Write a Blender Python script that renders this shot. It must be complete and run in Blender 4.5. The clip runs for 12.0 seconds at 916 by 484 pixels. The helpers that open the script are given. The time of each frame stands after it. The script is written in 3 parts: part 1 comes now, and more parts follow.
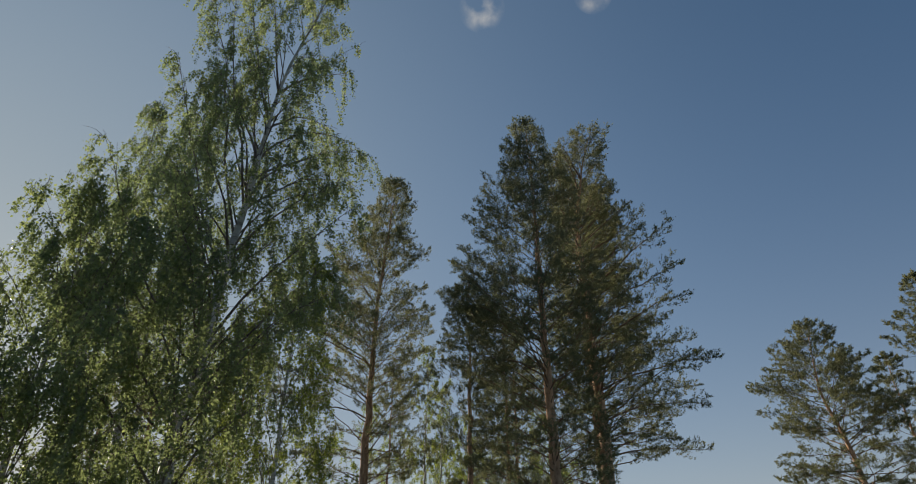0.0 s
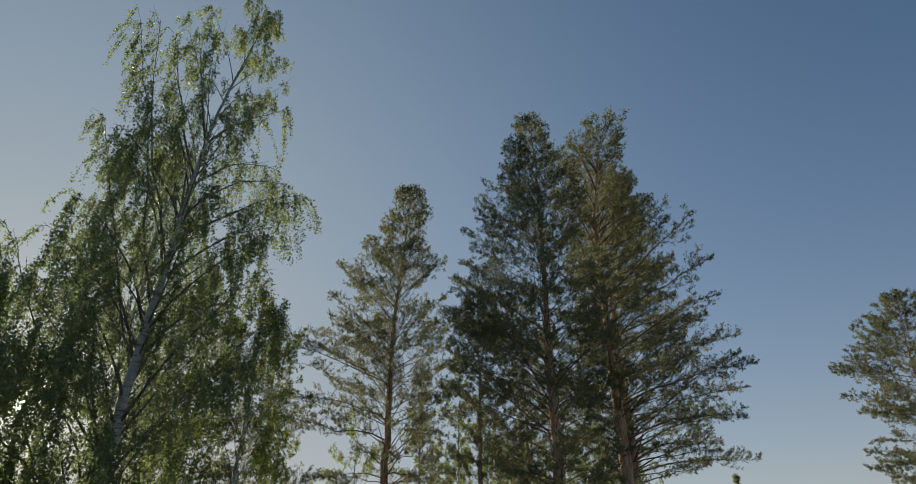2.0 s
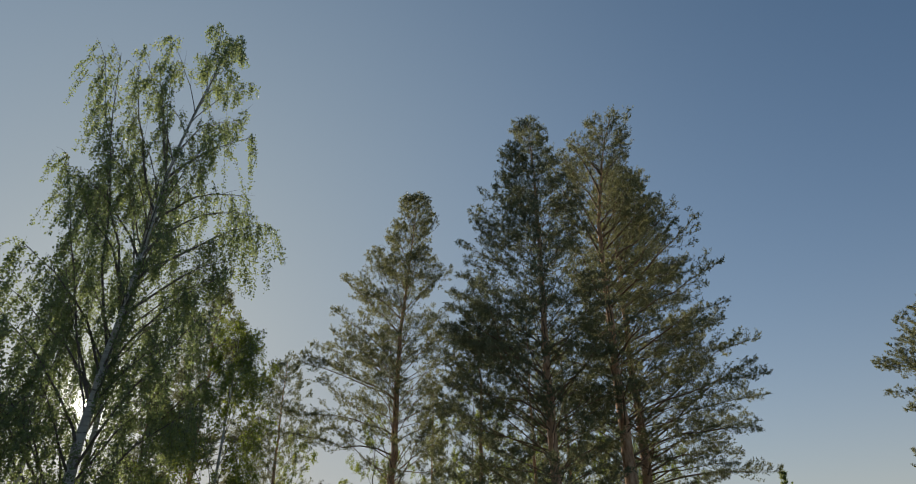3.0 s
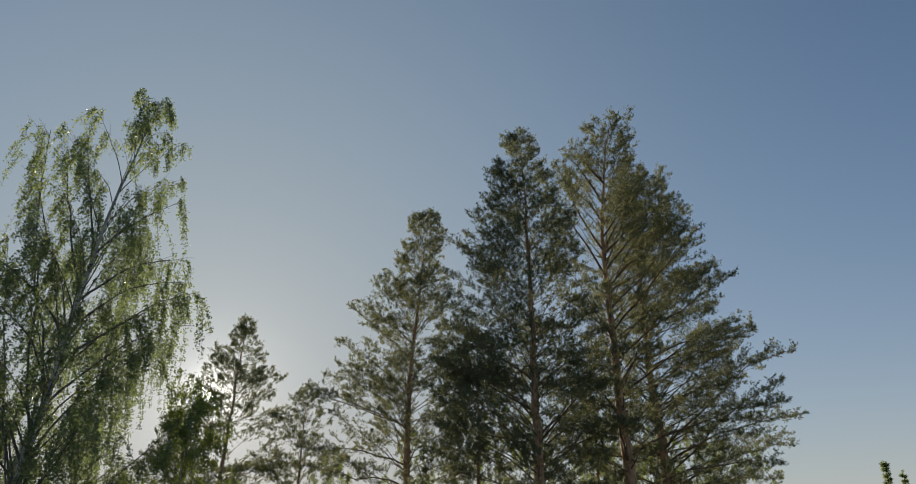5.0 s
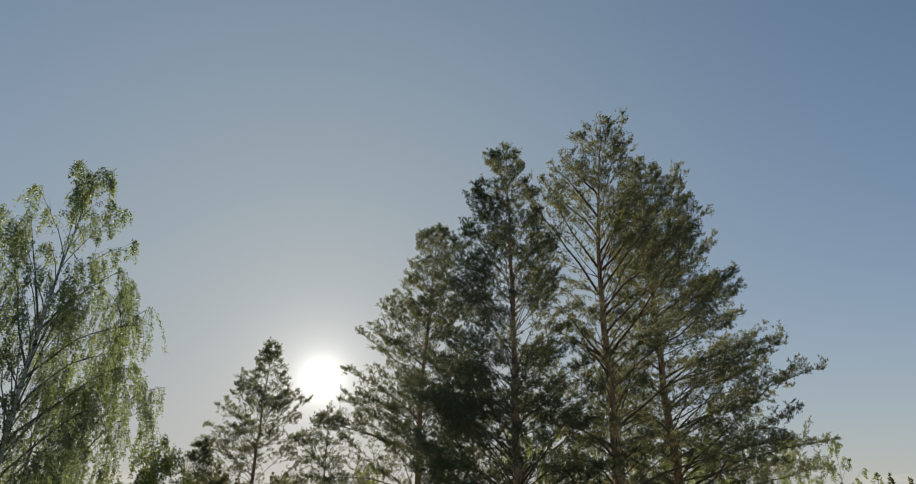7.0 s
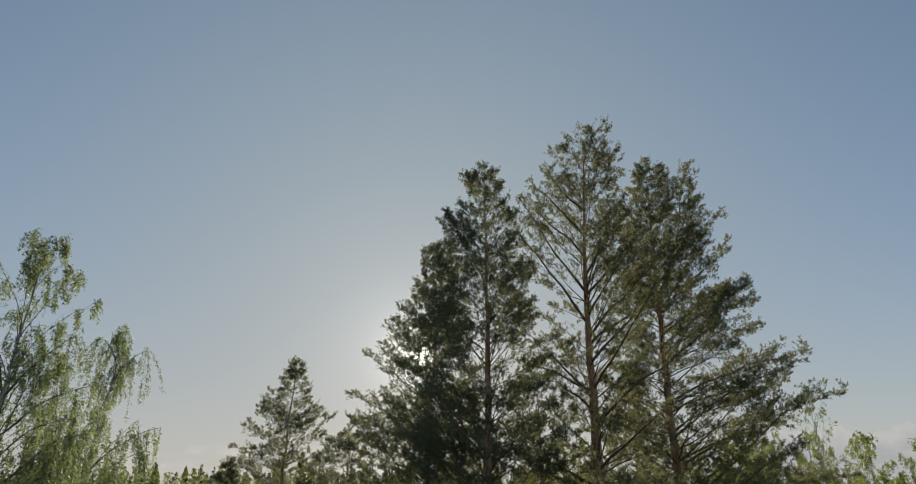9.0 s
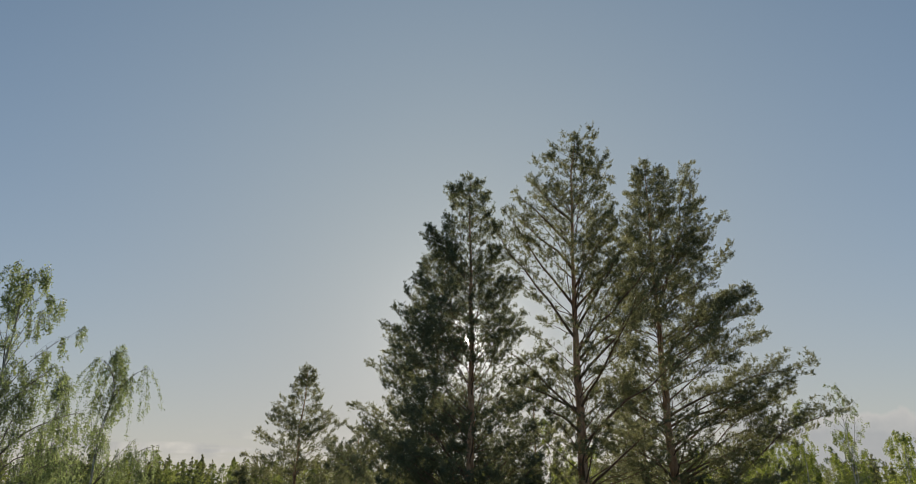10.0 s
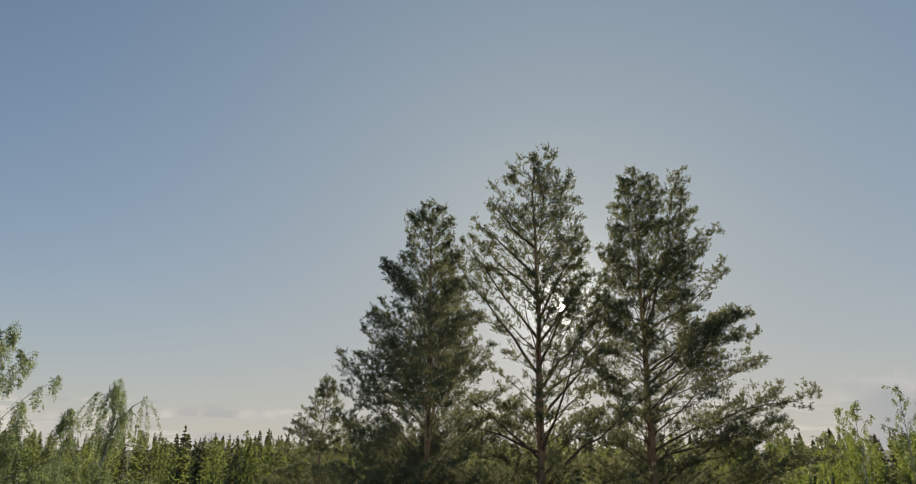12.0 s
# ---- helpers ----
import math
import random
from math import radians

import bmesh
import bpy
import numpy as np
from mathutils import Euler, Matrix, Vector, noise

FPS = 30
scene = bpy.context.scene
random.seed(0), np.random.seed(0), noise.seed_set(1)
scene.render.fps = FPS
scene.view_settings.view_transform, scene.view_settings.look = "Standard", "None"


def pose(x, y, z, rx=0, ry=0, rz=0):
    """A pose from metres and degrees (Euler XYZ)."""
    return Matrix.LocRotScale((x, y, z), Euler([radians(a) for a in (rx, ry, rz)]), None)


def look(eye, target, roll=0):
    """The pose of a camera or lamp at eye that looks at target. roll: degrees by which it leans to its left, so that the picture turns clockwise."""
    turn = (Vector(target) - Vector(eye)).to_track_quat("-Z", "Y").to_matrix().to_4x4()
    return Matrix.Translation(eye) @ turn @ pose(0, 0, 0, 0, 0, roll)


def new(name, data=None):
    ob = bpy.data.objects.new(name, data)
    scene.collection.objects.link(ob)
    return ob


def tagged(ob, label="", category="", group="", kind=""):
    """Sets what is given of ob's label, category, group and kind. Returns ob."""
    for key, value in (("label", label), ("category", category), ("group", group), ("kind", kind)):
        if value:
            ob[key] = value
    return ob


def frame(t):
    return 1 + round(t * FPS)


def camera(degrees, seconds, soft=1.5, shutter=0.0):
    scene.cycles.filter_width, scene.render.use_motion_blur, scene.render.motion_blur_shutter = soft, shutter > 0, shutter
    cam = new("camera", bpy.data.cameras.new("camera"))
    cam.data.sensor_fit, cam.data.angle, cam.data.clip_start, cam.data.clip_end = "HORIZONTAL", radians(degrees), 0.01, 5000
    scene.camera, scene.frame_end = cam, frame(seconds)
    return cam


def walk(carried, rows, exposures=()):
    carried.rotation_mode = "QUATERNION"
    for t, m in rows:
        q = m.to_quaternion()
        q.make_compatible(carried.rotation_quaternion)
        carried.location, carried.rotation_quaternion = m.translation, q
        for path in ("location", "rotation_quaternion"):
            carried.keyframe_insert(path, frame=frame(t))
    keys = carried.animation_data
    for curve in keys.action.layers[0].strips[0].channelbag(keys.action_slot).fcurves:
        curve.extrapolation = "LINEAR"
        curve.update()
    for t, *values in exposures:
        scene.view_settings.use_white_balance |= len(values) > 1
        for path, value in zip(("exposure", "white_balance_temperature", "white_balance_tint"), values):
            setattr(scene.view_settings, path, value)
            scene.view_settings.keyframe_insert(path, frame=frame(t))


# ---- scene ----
cam = camera(71.4, 12.0, 1.0)
PATH = [
    (0.0, -0.020, -0.002, 2.019, -0.09, 31.01),
    (0.5, 0.687, 0.071, 2.454, 2.22, 30.24),
    (1.0, 1.403, 0.175, 2.880, 4.50, 29.62),
    (1.5, 2.127, 0.311, 3.299, 6.75, 29.11),
    (2.0, 2.860, 0.475, 3.713, 8.99, 28.67),
    (2.5, 3.599, 0.668, 4.124, 11.22, 28.27),
    (3.0, 4.343, 0.887, 4.535, 13.46, 27.90),
    (5.0, 7.319, 2.015, 6.185, 22.46, 26.30),
    (5.5, 8.050, 2.359, 6.602, 24.72, 25.84),
    (6.0, 8.772, 2.727, 7.022, 26.97, 25.36),
    (6.5, 9.482, 3.120, 7.443, 29.20, 24.84),
    (7.0, 10.177, 3.538, 7.867, 31.43, 24.30),
    (9.0, 12.783, 5.483, 9.584, 40.11, 21.97),
    (9.5, 13.388, 6.043, 10.021, 42.23, 21.36),
    (10.0, 13.974, 6.635, 10.463, 44.33, 20.72),
    (10.5, 14.543, 7.262, 10.911, 46.43, 20.07),
    (11.0, 15.098, 7.924, 11.366, 48.54, 19.39),
    (11.5, 15.642, 8.625, 11.832, 50.67, 18.66),
    (12.0, 16.179, 9.366, 12.310, 52.84, 17.88),
]
walk(cam, [(t, pose(x, y, z, 90 + tilt, 0, yaw)) for t, x, y, z, yaw, tilt in PATH])

# ---- world, sun ----
SUN_AZ, SUN_EL = 43.5, 11.9          # degrees to the left of +y, and above the horizon
SUN_DIR = Vector((-math.sin(radians(SUN_AZ)) * math.cos(radians(SUN_EL)),
                  math.cos(radians(SUN_AZ)) * math.cos(radians(SUN_EL)), math.sin(radians(SUN_EL))))

world = bpy.data.worlds.new("sky")
scene.world = world
world.use_nodes = True
wn, wl = world.node_tree.nodes, world.node_tree.links
wn.clear()


def wnode(kind, **values):
    n = wn.new(kind)
    for key, value in values.items():
        setattr(n, key, value)
    return n


def wmath(op, a, b=None, c=None, clamp=False):
    n = wnode("ShaderNodeMath", operation=op, use_clamp=clamp)
    for i, v in enumerate((a, b, c)):
        if v is None:
            continue
        if isinstance(v, (int, float)):
            n.inputs[i].default_value = v
        else:
            wl.new(v, n.inputs[i])
    return n.outputs[0]


def wmix(fac, a, b):
    n = wnode("ShaderNodeMix", data_type="RGBA")
    for i, v in ((0, fac), (6, a), (7, b)):
        if isinstance(v, (int, float, tuple)):
            n.inputs[i].default_value = v
        else:
            wl.new(v, n.inputs[i])
    return n.outputs[2]


sky = wnode("ShaderNodeTexSky", sky_type="NISHITA", sun_disc=False, sun_elevation=radians(SUN_EL),
            sun_rotation=radians(-SUN_AZ), altitude=100.0, air_density=1.0, dust_density=0.1, ozone_density=2.0)
way = wnode("ShaderNodeTexCoord").outputs["Generated"]
split = wnode("ShaderNodeSeparateXYZ")
wl.new(way, split.inputs[0])


def facing(direction):
    """Cosine between a way into the sky and a fixed direction."""
    n = wnode("ShaderNodeVectorMath", operation="DOT_PRODUCT")
    wl.new(way, n.inputs[0])
    n.inputs[1].default_value = direction
    return n.outputs["Value"]


# low banks of cloud over the horizon and a few torn wisps high up
squash = wnode("ShaderNodeVectorMath", operation="MULTIPLY")
wl.new(way, squash.inputs[0])
squash.inputs[1].default_value = (1.0, 1.0, 16.0)
bank = wnode("ShaderNodeTexNoise")
wl.new(squash.outputs[0], bank.inputs["Vector"])
bank.inputs["Scale"].default_value, bank.inputs["Detail"].default_value = 5.0, 7.0
bank.inputs["Roughness"].default_value = 0.55
low = wmath("MULTIPLY", wmath("DIVIDE", wmath("SUBTRACT", 0.074, split.outputs["Z"]), 0.03, clamp=True), 0.9)
banks = wmath("MULTIPLY", wmath("DIVIDE", wmath("SUBTRACT", bank.outputs["Fac"], 0.47), 0.1, clamp=True), low)
tear = wnode("ShaderNodeTexNoise")
wl.new(way, tear.inputs["Vector"])
tear.inputs["Scale"].default_value, tear.inputs["Detail"].default_value = 14.0, 6.0
spots = wmath("MAXIMUM",
              wmath("DIVIDE", wmath("SUBTRACT", facing(Vector((0.036, 0.628, 0.778)).normalized()), 0.9994), 0.0005, clamp=True),
              wmath("DIVIDE", wmath("SUBTRACT", facing(Vector((0.195, 0.600, 0.776)).normalized()), 0.9996), 0.0004, clamp=True))
wisps = wmath("MULTIPLY", wmath("MULTIPLY", spots, wmath("DIVIDE", wmath("SUBTRACT", tear.outputs["Fac"], 0.45), 0.16, clamp=True)), 0.6)
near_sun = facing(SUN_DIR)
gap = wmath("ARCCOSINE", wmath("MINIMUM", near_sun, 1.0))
clear = wnode("ShaderNodeVectorMath", operation="MULTIPLY")
wl.new(sky.outputs[0], clear.inputs[0])
clear.inputs[1].default_value = (0.44, 0.885, 1.14)
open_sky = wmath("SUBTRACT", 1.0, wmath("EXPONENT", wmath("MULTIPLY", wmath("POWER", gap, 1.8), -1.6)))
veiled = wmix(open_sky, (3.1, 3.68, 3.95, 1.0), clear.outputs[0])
haze = wmath("MULTIPLY", wmath("EXPONENT", wmath("MULTIPLY", wmath("MAXIMUM", split.outputs["Z"], 0.0), -4.2)), 0.88)
cloud_tone = wmix(wmath("DIVIDE", wmath("SUBTRACT", tear.outputs["Fac"], 0.38), 0.2, clamp=True), (4.4, 4.35, 4.25, 1.0), (7.0, 6.6, 5.9, 1.0))
hazy = wmix(haze, veiled, (4.8, 4.42, 4.08, 1.0))
# pale warm air close above the trees
hazy = wmix(wmath("MULTIPLY", wmath("EXPONENT", wmath("MULTIPLY", wmath("MAXIMUM", split.outputs["Z"], 0.0), -11.0)), 0.75), hazy, (5.9, 5.45, 4.75, 1.0))
thin_clouds = wmix(wmath("MAXIMUM", banks, wisps), hazy, cloud_tone)
# a heap of cloud in the north, grey below and lit along its top
puff = wnode("ShaderNodeTexNoise")
wl.new(way, puff.inputs["Vector"])
puff.inputs["Scale"].default_value, puff.inputs["Detail"].default_value = 22.0, 6.0
slant = wmath("DIVIDE", split.outputs["X"], wmath("MAXIMUM", split.outputs["Y"], 0.01))
across = wmath("DIVIDE", wmath("SUBTRACT", 0.19, wmath("ABSOLUTE", wmath("ADD", slant, 0.24))), 0.07, clamp=True)
rim = wmath("ADD", wmath("MULTIPLY", wmath("SUBTRACT", puff.outputs["Fac"], 0.5), 0.06), 0.085)
under = wmath("DIVIDE", wmath("SUBTRACT", rim, split.outputs["Z"]), 0.008, clamp=True)
heap = wmath("MULTIPLY", wmath("MULTIPLY", across, under), 0.75)
heap_tone = wmix(wmath("DIVIDE", wmath("SUBTRACT", rim, split.outputs["Z"]), 0.028, clamp=True), (6.0, 5.7, 5.4, 1.0), (3.75, 3.88, 4.05, 1.0))
cloudy = wmix(heap, thin_clouds, heap_tone)

# the sun's disc and bright air round it, with lens bloom painted into the glow
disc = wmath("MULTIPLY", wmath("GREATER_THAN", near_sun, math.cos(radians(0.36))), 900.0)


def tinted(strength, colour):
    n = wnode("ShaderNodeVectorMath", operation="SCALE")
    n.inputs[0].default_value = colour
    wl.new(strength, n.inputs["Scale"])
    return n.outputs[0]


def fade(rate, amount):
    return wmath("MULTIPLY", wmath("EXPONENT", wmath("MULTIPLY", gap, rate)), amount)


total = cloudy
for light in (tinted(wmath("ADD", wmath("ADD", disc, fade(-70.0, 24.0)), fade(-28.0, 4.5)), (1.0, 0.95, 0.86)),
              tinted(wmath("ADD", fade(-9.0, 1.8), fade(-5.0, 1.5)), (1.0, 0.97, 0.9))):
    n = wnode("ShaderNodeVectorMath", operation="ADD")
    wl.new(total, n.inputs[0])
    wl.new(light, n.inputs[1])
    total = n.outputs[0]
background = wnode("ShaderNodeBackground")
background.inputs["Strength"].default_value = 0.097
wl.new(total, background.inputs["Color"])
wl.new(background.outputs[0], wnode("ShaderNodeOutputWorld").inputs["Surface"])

sun = new("sun", bpy.data.lights.new("sun", "SUN"))
sun.data.energy, sun.data.angle, sun.data.color = 5.0, radians(0.53), (1.0, 0.87, 0.70)
sun.matrix_world = look(SUN_DIR * 100, (0, 0, 0))


# ---- materials ----
def material(name):
    m = bpy.data.materials.new(name)
    m.use_nodes = True
    return m, m.node_tree.nodes, m.node_tree.links, m.node_tree.nodes["Principled BSDF"]


def add(nodes, kind, **values):
    n = nodes.new(kind)
    for key, value in values.items():
        setattr(n, key, value)
    return n


def ramp(nodes, stops):
    n = nodes.new("ShaderNodeValToRGB")
    e = n.color_ramp.elements
    e[0].position, e[0].color = stops[0][0], (*stops[0][1], 1)
    e[1].position, e[1].color = stops[-1][0], (*stops[-1][1], 1)
    for p, c in stops[1:-1]:
        e.new(p).color = (*c, 1)
    return n


def noise_node(nodes, links, scale, detail=4.0, rough=0.55, stretch=None):
    n = nodes.new("ShaderNodeTexNoise")
    n.inputs["Scale"].default_value, n.inputs["Detail"].default_value = scale, detail
    n.inputs["Roughness"].default_value = rough
    co = nodes.new("ShaderNodeTexCoord").outputs["Object"]
    if stretch:
        mp = nodes.new("ShaderNodeMapping")
        mp.inputs["Scale"].default_value = stretch
        links.new(co, mp.inputs[0])
        co = mp.outputs[0]
    links.new(co, n.inputs["Vector"])
    return n


def foliage_material(name, colours, through_colour, share, roughness, gloss):
    """Leaf or needle: a colour that differs from leaf to leaf and from bough to bough, and light that shines through it."""
    m, nodes, links, bsdf = material(name)
    geo = nodes.new("ShaderNodeNewGeometry")
    info = nodes.new("ShaderNodeObjectInfo")
    patch = noise_node(nodes, links, 0.9, 3.0)
    mixed = add(nodes, "ShaderNodeMath", operation="MULTIPLY_ADD")
    links.new(geo.outputs["Random Per Island"], mixed.inputs[0])
    mixed.inputs[1].default_value = 0.55
    half = add(nodes, "ShaderNodeMath", operation="MULTIPLY_ADD")
    links.new(info.outputs["Random"], half.inputs[0])
    half.inputs[1].default_value = 0.25
    less = add(nodes, "ShaderNodeMath", operation="MULTIPLY")
    links.new(patch.outputs["Fac"], less.inputs[0])
    less.inputs[1].default_value = 0.35
    links.new(less.outputs[0], half.inputs[2])
    links.new(half.outputs[0], mixed.inputs[2])
    tone = ramp(nodes, colours)
    links.new(mixed.outputs[0], tone.inputs[0])
    links.new(tone.outputs[0], bsdf.inputs["Base Color"])
    bsdf.inputs["Roughness"].default_value = roughness
    bsdf.inputs["Specular IOR Level"].default_value = gloss
    tint = add(nodes, "ShaderNodeMix", data_type="RGBA", blend_type="MULTIPLY")
    tint.inputs[0].default_value = 1.0
    links.new(tone.outputs[0], tint.inputs[6])
    tint.inputs[7].default_value = (*through_colour, 1)
    lit = nodes.new("ShaderNodeBsdfTranslucent")
    links.new(tint.outputs[2], lit.inputs["Color"])
    both = nodes.new("ShaderNodeMixShader")
    both.inputs[0].default_value = share
    links.new(bsdf.outputs[0], both.inputs[1])
    links.new(lit.outputs[0], both.inputs[2])
    links.new(both.outputs[0], nodes["Material Output"].inputs["Surface"])
    return m


NEEDLES = foliage_material("pine needles", [(0.15, (0.092, 0.106, 0.078)), (0.55, (0.124, 0.138, 0.094)), (0.95, (0.168, 0.174, 0.104))],
                           (1.85, 1.8, 1.35), 0.55, 0.5, 0.3)
# far woods: colour paled and blued to stand in for distance haze
SPRUCE = foliage_material("spruce needles", [(0.15, (0.116, 0.126, 0.086)), (0.55, (0.142, 0.152, 0.100)), (0.95, (0.172, 0.180, 0.112))],
                          (1.9, 1.8, 1.1), 0.52, 0.85, 0.1)
OLIVE_NEEDLES = foliage_material("olive pine needles", [(0.15, (0.104, 0.113, 0.077)), (0.55, (0.137, 0.146, 0.092)), (0.95, (0.180, 0.184, 0.106))],
                                 (1.85, 1.8, 1.35), 0.56, 0.5, 0.3)
YOUNG_SPRUCE = foliage_material("young spruce needles", [(0.15, (0.150, 0.180, 0.098)), (0.55, (0.190, 0.220, 0.116)), (0.95, (0.235, 0.255, 0.130))],
                                (2.0, 2.0, 1.3), 0.55, 0.6, 0.25)
# haze over the far birches is put into this greyer, lighter leaf colour
FAR_LEAVES = foliage_material("far birch leaves", [(0.15, (0.108, 0.128, 0.066)), (0.55, (0.136, 0.158, 0.080)), (0.95, (0.170, 0.190, 0.096))],
                              (2.0, 2.0, 1.0), 0.52, 0.9, 0.08)
LEAVES = foliage_material("birch leaves", [(0.15, (0.090, 0.111, 0.071)), (0.55, (0.124, 0.147, 0.087)), (0.95, (0.171, 0.190, 0.105))],
                          (2.4, 2.5, 1.65), 0.62, 0.38, 0.5)
YOUNG_LEAVES = foliage_material("young birch leaves", [(0.15, (0.098, 0.120, 0.050)), (0.55, (0.132, 0.156, 0.062)), (0.95, (0.178, 0.200, 0.078))],
                                (2.55, 2.55, 1.3), 0.58, 0.5, 0.3)


def pine_bark():
    m, nodes, links, bsdf = material("pine bark")
    sep = nodes.new("ShaderNodeSeparateXYZ")
    links.new(nodes.new("ShaderNodeTexCoord").outputs["Object"], sep.inputs[0])
    plates = noise_node(nodes, links, 9.0, 6.0, 0.65, (1, 1, 0.35))
    height = add(nodes, "ShaderNodeMapRange")
    links.new(sep.outputs["Z"], height.inputs[0])
    height.inputs[1].default_value, height.inputs[2].default_value = 2.0, 8.0
    flaky = ramp(nodes, [(0.35, (0.28, 0.145, 0.08)), (0.5, (0.50, 0.285, 0.155)), (0.68, (0.64, 0.42, 0.27))])
    grey = ramp(nodes, [(0.35, (0.11, 0.082, 0.064)), (0.5, (0.24, 0.18, 0.135)), (0.68, (0.38, 0.29, 0.22))])
    for r in (flaky, grey):
        links.new(plates.outputs["Fac"], r.inputs[0])
    mix = add(nodes, "ShaderNodeMix", data_type="RGBA")
    links.new(height.outputs[0], mix.inputs[0])
    links.new(grey.outputs[0], mix.inputs[6])
    links.new(flaky.outputs[0], mix.inputs[7])
    links.new(mix.outputs[2], bsdf.inputs["Base Color"])
    bsdf.inputs["Roughness"].default_value = 0.85
    bump = nodes.new("ShaderNodeBump")
    bump.inputs["Strength"].default_value, bump.inputs["Distance"].default_value = 0.8, 0.03
    links.new(plates.outputs["Fac"], bump.inputs["Height"])
    links.new(bump.outputs[0], bsdf.inputs["Normal"])
    return m


def plain_bark(name, dark, light, scale=14.0):
    m, nodes, links, bsdf = material(name)
    n = noise_node(nodes, links, scale, 5.0, 0.6, (1, 1, 0.5))
    r = ramp(nodes, [(0.3, dark), (0.7, light)])
    links.new(n.outputs["Fac"], r.inputs[0])
    links.new(r.outputs[0], bsdf.inputs["Base Color"])
    bsdf.inputs["Roughness"].default_value = 0.85
    bump = nodes.new("ShaderNodeBump")
    bump.inputs["Strength"].default_value, bump.inputs["Distance"].default_value = 0.5, 0.01
    links.new(n.outputs["Fac"], bump.inputs["Height"])
    links.new(bump.outputs[0], bsdf.inputs["Normal"])
    return m


def birch_bark():
    m, nodes, links, bsdf = material("birch bark")
    bands = noise_node(nodes, links, 3.5, 6.0, 0.7, (1, 1, 5.0))
    scars = noise_node(nodes, links, 1.7, 4.0, 0.6, (1, 1, 1.6))
    white = ramp(nodes, [(0.34, (0.06, 0.05, 0.045)), (0.42, (0.42, 0.39, 0.35)), (0.7, (0.66, 0.63, 0.58))])
    links.new(bands.outputs["Fac"], white.inputs[0])
    black = ramp(nodes, [(0.60, (0, 0, 0)), (0.66, (1, 1, 1))])
    links.new(scars.outputs["Fac"], black.inputs[0])
    mix = add(nodes, "ShaderNodeMix", data_type="RGBA")
    links.new(black.outputs[0], mix.inputs[0])
    links.new(white.outputs[0], mix.inputs[6])
    mix.inputs[7].default_value = (0.035, 0.03, 0.028, 1)
    links.new(mix.outputs[2], bsdf.inputs["Base Color"])
    bsdf.inputs["Roughness"].default_value = 0.6
    bump = nodes.new("ShaderNodeBump")
    bump.inputs["Strength"].default_value, bump.inputs["Distance"].default_value = 0.4, 0.01
    links.new(bands.outputs["Fac"], bump.inputs["Height"])
    links.new(bump.outputs[0], bsdf.inputs["Normal"])
    return m


PINE_BARK = pine_bark()
PINE_TWIG = plain_bark("pine branch bark", (0.10, 0.066, 0.045), (0.28, 0.17, 0.10))
BIRCH_BARK = birch_bark()
BIRCH_TWIG = plain_bark("birch twig bark", (0.07, 0.052, 0.045), (0.24, 0.2, 0.17))
SPRUCE_BARK = plain_bark("spruce bark", (0.05, 0.04, 0.035), (0.16, 0.13, 0.11))


def meadow():
    m, nodes, links, bsdf = material("meadow")
    wide = noise_node(nodes, links, 0.06, 6.0, 0.6)
    fine = noise_node(nodes, links, 6.0, 5.0, 0.7)
    a = ramp(nodes, [(0.35, (0.040, 0.060, 0.018)), (0.6, (0.075, 0.095, 0.028)), (0.75, (0.12, 0.115, 0.05))])
    links.new(wide.outputs["Fac"], a.inputs[0])
    b = ramp(nodes, [(0.3, (0.45, 0.45, 0.45)), (0.7, (1.0, 1.0, 1.0))])
    links.new(fine.outputs["Fac"], b.inputs[0])
    mix = add(nodes, "ShaderNodeMix", data_type="RGBA", blend_type="MULTIPLY")
    mix.inputs[0].default_value = 1.0
    links.new(a.outputs[0], mix.inputs[6])
    links.new(b.outputs[0], mix.inputs[7])
    links.new(mix.outputs[2], bsdf.inputs["Base Color"])
    bsdf.inputs["Roughness"].default_value = 0.95
    bump = nodes.new("ShaderNodeBump")
    bump.inputs["Strength"].default_value, bump.inputs["Distance"].default_value = 0.9, 0.08
    links.new(fine.outputs["Fac"], bump.inputs["Height"])
    links.new(bump.outputs[0], bsdf.inputs["Normal"])
    return m


MEADOW = meadow()


# ---- mesh helpers ----
def fast_mesh(name, verts, tris, mat, smooth=False):
    """A mesh of triangles from two arrays."""
    verts, tris = np.ascontiguousarray(verts, dtype=np.float32), np.ascontiguousarray(tris, dtype=np.int32)
    me = bpy.data.meshes.new(name)
    me.vertices.add(len(verts))
    me.vertices.foreach_set("co", verts.ravel())
    me.loops.add(tris.size)
    me.loops.foreach_set("vertex_index", tris.ravel())
    me.polygons.add(len(tris))
    me.polygons.foreach_set("loop_start", np.arange(0, tris.size, 3, dtype=np.int32))
    me.polygons.foreach_set("use_smooth", np.full(len(tris), smooth))
    me.materials.append(mat)
    me.update(calc_edges=True)
    return me


class Pile:
    """Gathers pieces of mesh, to be joined into one."""

    def __init__(self):
        self.v, self.f, self.n = [], [], 0

    def put(self, verts, tris):
        self.v.append(verts)
        self.f.append(tris + self.n)
        self.n += len(verts)

    def mesh(self, name, mat, smooth=False):
        return fast_mesh(name, np.concatenate(self.v), np.concatenate(self.f), mat, smooth)


